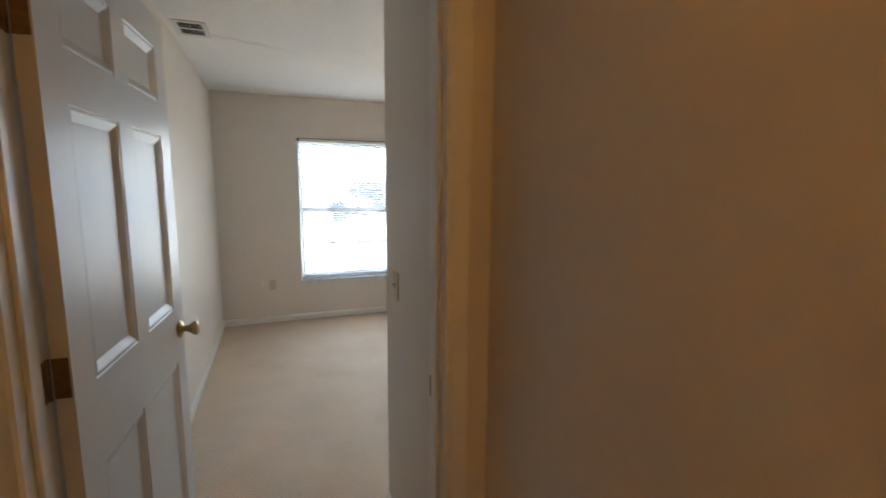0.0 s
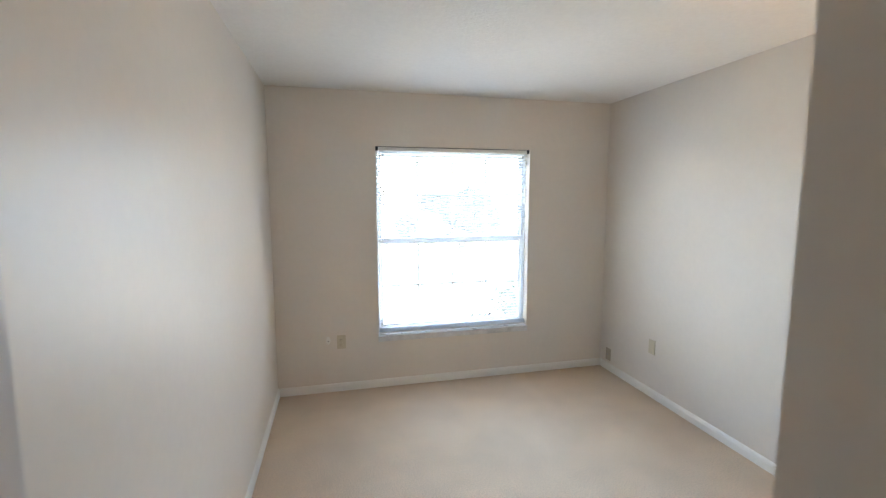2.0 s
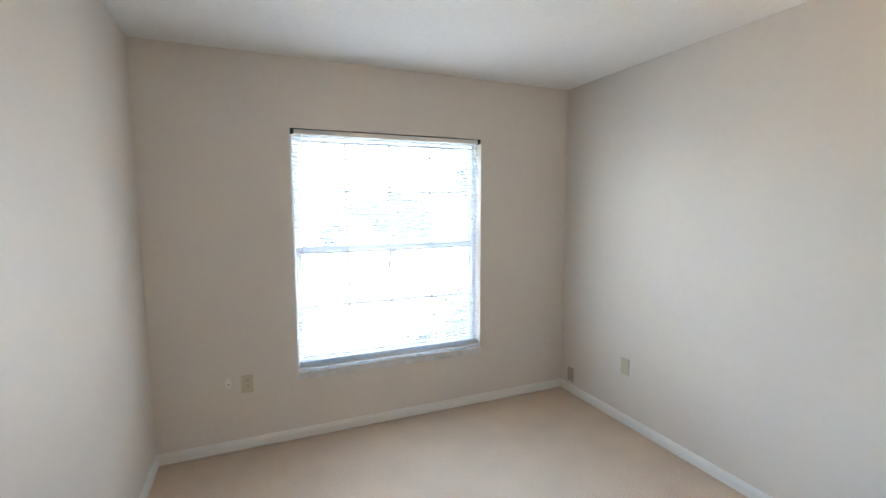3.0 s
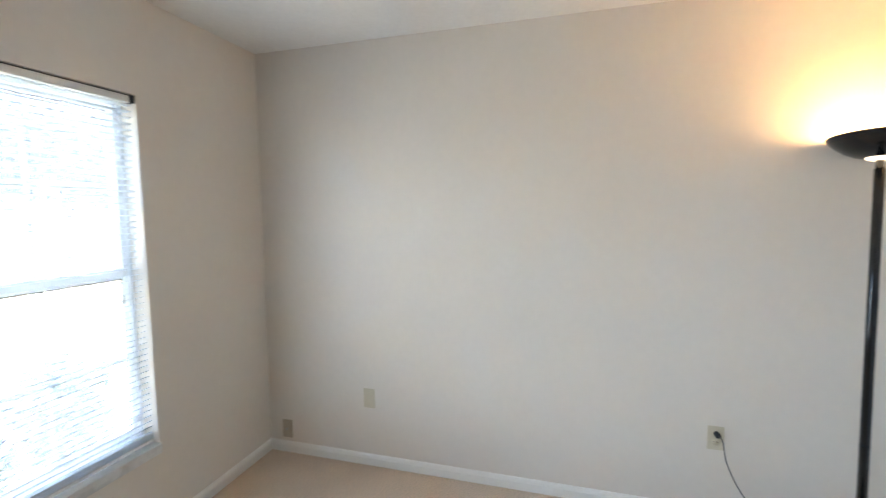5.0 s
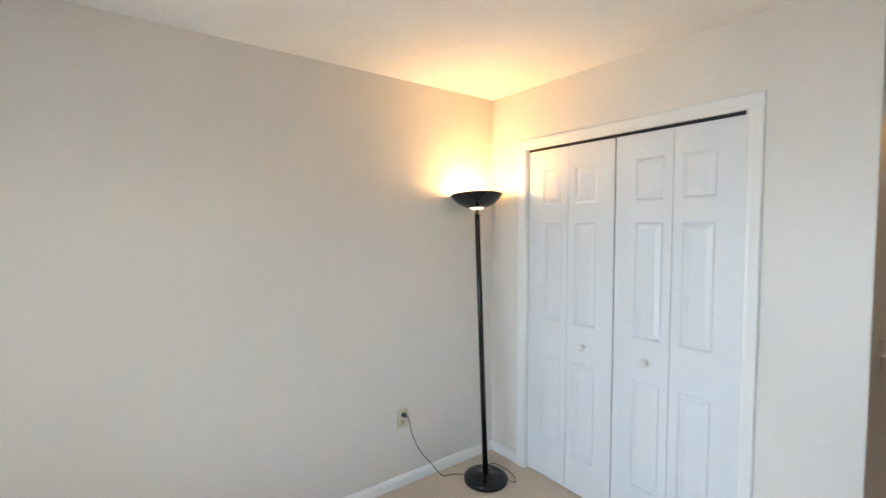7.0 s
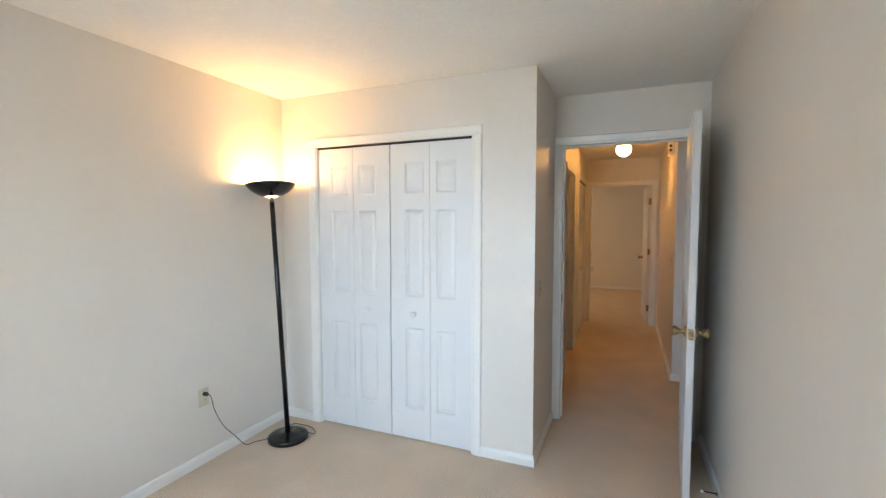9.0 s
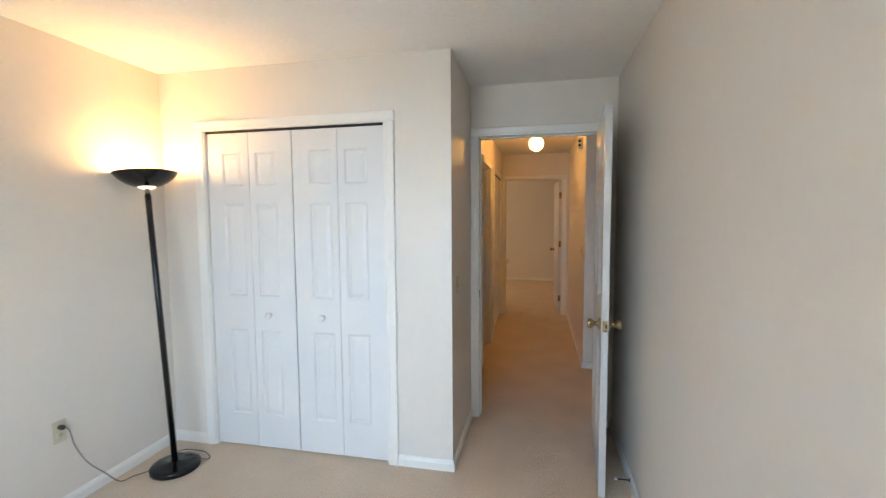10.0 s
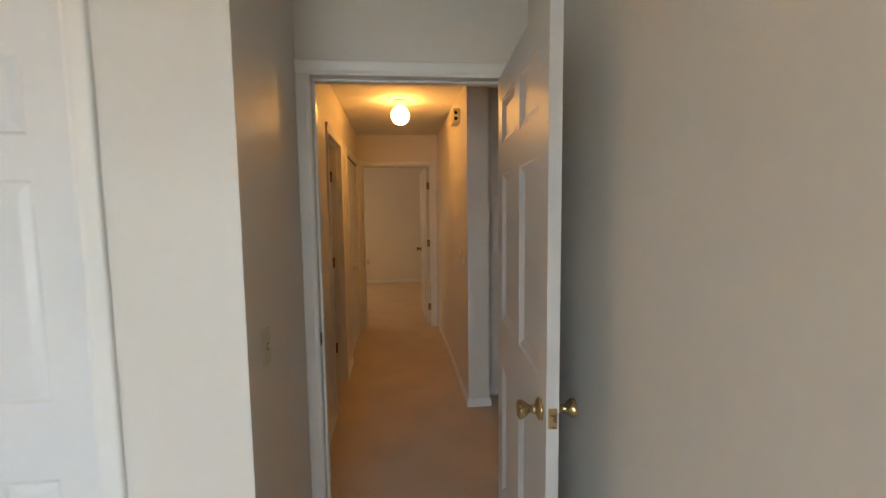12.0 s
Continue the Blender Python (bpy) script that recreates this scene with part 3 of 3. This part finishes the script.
lamp = thing("floor_lamp", Matrix.Translation(LAMP_BASE), "black torchiere floor lamp, lit, leaning slightly, with wide bowl", "floor lamp")
lean = LAMP_TOP - LAMP_BASE
tilt = lean.to_track_quat("Z", "Y").to_matrix().to_4x4()
L = lean.length
part("base", lathe(bmesh.new(), [(0, 0.0), (0.128, 0.0), (0.135, 0.004), (0.136, 0.026), (0.130, 0.033), (0.105, 0.038), (0.03, 0.044), (0.022, 0.05), (0, 0.05)], 56), BLACK, lamp, "weighted round black base")
pole = part("pole", lathe(bmesh.new(), [(0, 0.035), (0.0170, 0.035), (0.0170, L - 0.02), (0.0130, L - 0.016), (0.0130, L + 0.024), (0, L + 0.024)], 24, tilt), BLACK, lamp)
for z in (0.57, 1.13):
    part("joint_ring", lathe(bmesh.new(), [(0.0171, z - 0.004), (0.0177, z - 0.003), (0.0177, z + 0.003), (0.0171, z + 0.004)], 24, tilt), BLACK, pole)
part("dimmer_knob", lathe(bmesh.new(), [(0, 0), (0.006, 0), (0.0055, 0.011), (0, 0.012)], 14, tilt @ Matrix.Translation((0.0, -0.016, 1.13)) @ pose(0, 0, 0, 90, 0, 25)), STEEL, pole, "small pale dimmer knob")
bowl_m = tilt @ Matrix.Translation((0, 0, L + 0.012))
outer = [(0.044, 0.014), (0.075, 0.020), (0.108, 0.036), (0.139, 0.060), (0.158, 0.081), (0.166, 0.093)]
inner = [(r - 0.004, z + 0.004) for r, z in outer]
bowl = part("bowl", lathe(bmesh.new(), outer + [(0.168, 0.096), (0.164, 0.0975)], 64, bowl_m), BLACK, lamp, "wide shallow black metal bowl")
part("lining", lathe(bmesh.new(), [(0.0, 0.018)] + inner + [(0.1635, 0.097)], 64, bowl_m), WHITE_ENAMEL, bowl, "white enamelled inside")
part("lens", lathe(bmesh.new(), [(0.0, 0.002), (0.028, 0.003), (0.042, 0.010), (0.046, 0.014), (0.040, 0.015)], 40, bowl_m), LENS, bowl, "small glowing frosted lens under the bowl")
part("bulb", lathe(bmesh.new(), [(0, -0.045), (0.006, -0.044), (0.006, 0.044), (0, 0.045)], 14, bowl_m @ Matrix.Translation((0, 0, 0.045)) @ pose(0, 0, 0, 90, 0, 30)), BULB, bowl, "lit halogen tube")
OUT_Y, OUT_Z = 0.742, 0.420
cord_pts = curve_points([(XE - 0.022, OUT_Y - 0.006, OUT_Z + 0.022), (XE - 0.045, OUT_Y - 0.018, OUT_Z + 0.004), (XE - 0.055, OUT_Y - 0.035, OUT_Z - 0.09), (XE - 0.06, OUT_Y - 0.09, OUT_Z - 0.21),
                         (XE - 0.07, OUT_Y - 0.17, 0.105), (XE - 0.09, OUT_Y - 0.235, 0.020), (2.83, 0.43, 0.006), (2.785, 0.375, 0.008), (2.782, 0.302, 0.016)])
part("cord", tube(bmesh.new(), [Vector(p) - LAMP_BASE for p in cord_pts], 0.0029, 8), CORD, lamp, "thin grey power cord")
plug = [Vector((XE - 0.006, OUT_Y, OUT_Z + 0.024)) - LAMP_BASE, Vector((XE - 0.030, OUT_Y - 0.004, OUT_Z + 0.022)) - LAMP_BASE]
part("plug", tube(bmesh.new(), plug, 0.0125, 10), RUBBER, lamp, "black plug in the wall socket")
slack = curve_points([(2.79, 0.300, 0.010), (2.785, 0.22, 0.020), (2.735, 0.168, 0.046), (2.67, 0.158, 0.050), (2.585, 0.150, 0.040), (2.548, 0.155, 0.014), (2.560, 0.172, 0.008), (2.585, 0.200, 0.030), (2.615, 0.225, 0.046)])
part("cord_slack", tube(bmesh.new(), [Vector(p) - Vector((2.68, 0.283, 0)) for p in slack], 0.0026, 8), RUBBER, lamp, "loop of black cord lying over the base")


# ---------------------------------------------------------------- plates on the walls (face +y, base on y = 0)
def plate(name, m, label, category, mat, kind_of):
    ob = thing(name, m, label, category)
    w, h = 0.035, 0.0575
    cover = part("cover", boxed((-w, 0.0, -h), (w, 0.0055, h), 0.0025, 2), mat, ob)
    if kind_of == "duplex":
        for z in (-0.0195, 0.0195):
            face = part("socket", lathe(bmesh.new(), [(0, 0.0075), (0.0155, 0.0075), (0.0165, 0.005)], 24, Matrix.Translation((0, 0, z)) @ pose(0, 0, 0, -90, 0, 0)), mat, cover)
            for x in (-0.0065, 0.0065):
                part("slot", boxed((x - 0.0011, 0.0068, z - 0.002), (x + 0.0011, 0.0079, z + 0.007)), SLOT, cover)
    elif kind_of == "toggle":
        part("toggle_slot", boxed((-0.0055, 0.0050, -0.012), (0.0055, 0.0060, 0.012)), SLOT, cover)
        part("toggle", moved(boxed((-0.0045, 0.0, -0.005), (0.0045, 0.016, 0.005), 0.0015), Matrix.Translation((0, 0.004, 0)) @ pose(0, 0, 0, 28, 0, 0)), mat, cover, "switch lever")
    elif kind_of == "cable":
        part("connector", lathe(bmesh.new(), [(0.0055, 0.0), (0.0055, 0.013), (0.002, 0.013), (0.002, 0.006)], 12, pose(0, 0.005, 0, -90, 0, 0)), STEEL, cover, "threaded cable connector")
    for z in ((-0.042, 0.042) if kind_of != "duplex" else (0.0,)):
        part("screw", lathe(bmesh.new(), [(0, 0.0065), (0.0022, 0.0064), (0.003, 0.005)], 10, Matrix.Translation((0, 0, z)) @ pose(0, 0, 0, -90, 0, 0)), STEEL, cover)
    return ob


plate("wall_outlet", pose(0.508, YN, 0.420, 0, 0, 180), "almond duplex outlet plate on the window wall", "outlet", ALMOND, "duplex")
plate("wall_outlet", pose(XE, 2.540, 0.410, 0, 0, 90), "almond blank cover plate on the plain wall", "outlet", ALMOND, "blank")
plate("wall_outlet", pose(XE, OUT_Y, OUT_Z, 0, 0, 90), "almond duplex outlet plate with a lamp plugged in", "outlet", ALMOND, "duplex")
plate("cable_jack", pose(XE, 3.108, 0.150, 0, 0, 90), "brown cable jack plate low beside the room corner", "cable jack", BROWN_PLATE, "cable")
plate("light_switch", pose(XC, -0.165, 1.092, 0, 0, 90), "almond toggle switch plate beside the bedroom door", "light switch", ALMOND, "toggle")
plate("light_switch", pose(HW, -2.27, 1.14, 0, 0, -90), "almond toggle switch plate on the hall wall", "light switch", ALMOND, "toggle")
plate("wall_outlet", pose(1.22, FARY, 0.44, 0, 0, 0), "almond outlet plate on the far room's wall", "outlet", ALMOND, "duplex")

patch = thing("cable_hole", pose(0.403, YN, 0.437, 0, 0, 180), "pale filler patch with a small dark cable hole", "wall patch")
part("filler", lathe(bmesh.new(), [(0, 0.0015), (0.020, 0.0013), (0.026, 0.0)], 18, Matrix.Diagonal((0.7, 1, 1.35, 1)) @ pose(0, 0, 0, -90, 0, 0)), TRIM, patch)
part("hole", lathe(bmesh.new(), [(0, 0.0022), (0.0045, 0.0022), (0.0045, 0.0)], 12, pose(0, 0, -0.005, -90, 0, 0)), SLOT, patch)

# ---------------------------------------------------------------- ceiling vent
VX0, VX1, VY0, VY1 = 0.038, 0.225, 1.205, 1.485
vent = thing("ceiling_vent", pose(0, 0, H), "white two-bank ceiling air register with dark slots", "ceiling vent")
bm = bmesh.new()
rim = 0.030
for a, b in (((VX0, VY0, -0.007), (VX1, VY0 + rim, 0)), ((VX0, VY1 - rim, -0.007), (VX1, VY1, 0)),
             ((VX0, VY0 + rim, -0.007), (VX0 + rim, VY1 - rim, 0)), ((VX1 - rim, VY0 + rim, -0.007), (VX1, VY1 - rim, 0))):
    box(bm, a, b, 0.002)
part("frame", bm, VENT, vent)
# Dark sheet stands for the shaded hollow behind the vanes.
part("backing", boxed((VX0 + rim - 0.004, VY0 + rim - 0.004, -0.0012), (VX1 - rim + 0.004, VY1 - rim + 0.004, -0.0004)), DUCT, vent)
MIDY = (VY0 + VY1) / 2
part("divider", boxed((VX0 + rim, MIDY - 0.007, -0.007), (VX1 - rim, MIDY + 0.007, -0.001), 0.001), VENT, vent)
slat_bm = moved(boxed((-0.0008, -0.048, -0.0035), (0.0008, 0.048, 0.0035)), pose(0, 0, 0, 0, -28, 0))
first_vane = None
for y in ((VY0 + rim + MIDY) / 2, (VY1 - rim + MIDY) / 2):
    for k in range(7):
        x = VX0 + rim + 0.010 + k * (VX1 - VX0 - 2 * rim - 0.020) / 6
        if first_vane is None:
            first_vane = part("slat", slat_bm, VENT, vent)
            first_vane.location = (x, y, -0.0065)
        else:
            same_part(first_vane, vent, (x, y, -0.0065))

# ---------------------------------------------------------------- door stop, hall fittings
stop = thing("door_stop", pose(0.013, -0.035, 0.045), "dark rod door stop with white tip on the baseboard", "door stop")
part("rosette", lathe(bmesh.new(), [(0, 0), (0.012, 0), (0.011, 0.004), (0.005, 0.006), (0, 0.006)], 18, pose(0, 0, 0, 0, 90, 0)), OLD_BRASS, stop)
part("rod", lathe(bmesh.new(), [(0.004, 0.005), (0.004, 0.068), (0, 0.069)], 12, pose(0, 0, 0, 0, 90, 0)), RUBBER, stop)
part("tip", lathe(bmesh.new(), [(0, 0.066), (0.007, 0.066), (0.008, 0.072), (0.007, 0.080), (0, 0.081)], 16, pose(0, 0, 0, 0, 90, 0)), TRIM, stop, "white rubber tip")

globe = thing("ceiling_light", pose(0.548, -2.64, H), "lit white glass globe light on the hall ceiling", "ceiling light")
part("holder", lathe(bmesh.new(), [(0, 0), (0.060, 0), (0.060, -0.010), (0.052, -0.016), (0.043, -0.020), (0.041, -0.060), (0, -0.060)], 32), TRIM, globe, "white metal holder")
ball = [(0.079 * math.sin(a), -0.127 - 0.079 * math.cos(a)) for a in [math.pi * k / 20 for k in range(0, 18)]]
part("globe", lathe(bmesh.new(), ball, 40), GLOBE, globe, "glowing opal glass globe")

chime = thing("door_chime", pose(HW, -2.42, 2.255, 0, 0, -90), "beige door chime box high on the hall wall", "door chime")
part("housing", boxed((-0.085, 0, -0.056), (0.085, 0.055, 0.056), 0.008, 3), ALMOND, chime)
for z in (-0.022, 0.022):
    part("sound_hole", lathe(bmesh.new(), [(0, 0.0015), (0.0135, 0.0015), (0.0145, -0.002)], 20, Matrix.Translation((-0.085, 0.034, z)) @ pose(0, 0, 0, 0, -90, 0)), SLOT, chime, "dark round sound opening")


# ---------------------------------------------------------------- outside the window
structure("ground", boxed((-90, YN + 0.14, -0.5), (95, 180, -0.3)), GRASS, "sunlit lawn outside the window", "lawn")


def leaves(seed, blobs, count, size):
    """Many small leaf faces scattered through ellipsoids (centre, radii)."""
    rng = np.random.default_rng(seed)
    verts, faces = [], []
    for c, r in blobs:
        n = int(count * r[0] * r[1] * r[2] / blobs[0][1][0] / blobs[0][1][1] / blobs[0][1][2]) + 20
        d = rng.normal(size=(n, 3))
        d /= np.linalg.norm(d, axis=1)[:, None]
        p = np.array(c) + d * np.array(r) * (rng.random((n, 1)) ** 0.4) * (0.8 + 0.35 * rng.random((n, 1)))
        u = rng.normal(size=(n, 3))
        u /= np.linalg.norm(u, axis=1)[:, None]
        w = np.cross(u, rng.normal(size=(n, 3)))
        w /= np.linalg.norm(w, axis=1)[:, None]
        s = size * (0.6 + 0.8 * rng.random((n, 1)))
        for k in range(n):
            b = len(verts)
            verts += [tuple(p[k] - u[k] * s[k]), tuple(p[k] + w[k] * s[k] * 0.45), tuple(p[k] + u[k] * s[k]), tuple(p[k] - w[k] * s[k] * 0.45)]
            faces.append((b, b + 1, b + 2, b + 3))
    me = bpy.data.meshes.new("crown")
    me.from_pydata(verts, [], faces)
    return me


def tree(x, y, height, crown, seed, size, count):
    t = thing("tree", pose(x, y, -0.3), "dark green leafy tree standing on the sunlit lawn", "tree", "trees on the lawn")
    bm = bmesh.new()
    tube(bm, curve_points([(0, 0, 0), (0.05, 0.02, height * 0.25), (-0.03, 0.06, height * 0.5), (0.04, 0, height * 0.75)]), 0.13, 10)
    for c, r in crown:
        tube(bm, curve_points([(0, 0, height * 0.3), (c[0] * 0.5, c[1] * 0.5, height * 0.45), c]), 0.05, 7)
    part("trunk", bm, BARK, t)
    me = leaves(seed, crown, count, size)
    me.materials.append(LEAF)
    ob = new("crown", me)
    ob.parent = t


tree(4.3, 13.0, 2.0, [((0.38, 0, 1.50), (0.62, 0.75, 0.60)), ((0.95, 0.3, 1.25), (0.35, 0.5, 0.40)), ((-0.75, 0.2, 1.72), (0.55, 0.6, 0.22)), ((-1.72, 0.2, 1.0), (0.24, 0.35, 0.30)), ((-0.25, -0.2, 1.45), (0.35, 0.5, 0.40))], 3, 0.15, 14000)
tree(-2.2, 19.0, 5.5, [((0, 0, 4.0), (2.3, 2.0, 1.8)), ((1.6, 0, 3.2), (1.5, 1.3, 1.2)), ((-1.6, 0.5, 3.3), (1.5, 1.3, 1.2))], 5, 0.15, 6000)
tree(13.5, 21.0, 5.5, [((0, 0, 4.0), (2.6, 2.2, 1.9)), ((1.8, 0, 3.1), (1.6, 1.4, 1.3)), ((-1.8, 0.5, 3.2), (1.6, 1.4, 1.3))], 8, 0.15, 6000)

shrub = thing("shrub", pose(2.50, 4.40, -0.3), "small green garden shrub close outside the window", "shrub")
stem = bmesh.new()
for k in range(5):
    a = k * 1.3
    tube(stem, [(0.02 * math.cos(a), 0.02 * math.sin(a), 0), (0.14 * math.cos(a), 0.14 * math.sin(a), 0.35), (0.2 * math.cos(a), 0.2 * math.sin(a), 0.75)], 0.009, 6)
part("stems", stem, BARK, shrub)
shrub_mesh = leaves(11, [((0, 0, 0.66), (0.25, 0.24, 0.30)), ((0.08, 0.05, 0.40), (0.24, 0.22, 0.22)), ((-0.34, 0.12, 0.36), (0.20, 0.20, 0.16))], 650, 0.04)
shrub_mesh.materials.append(SHRUB)
shrub_leaves = new("foliage", shrub_mesh)
shrub_leaves.parent = shrub
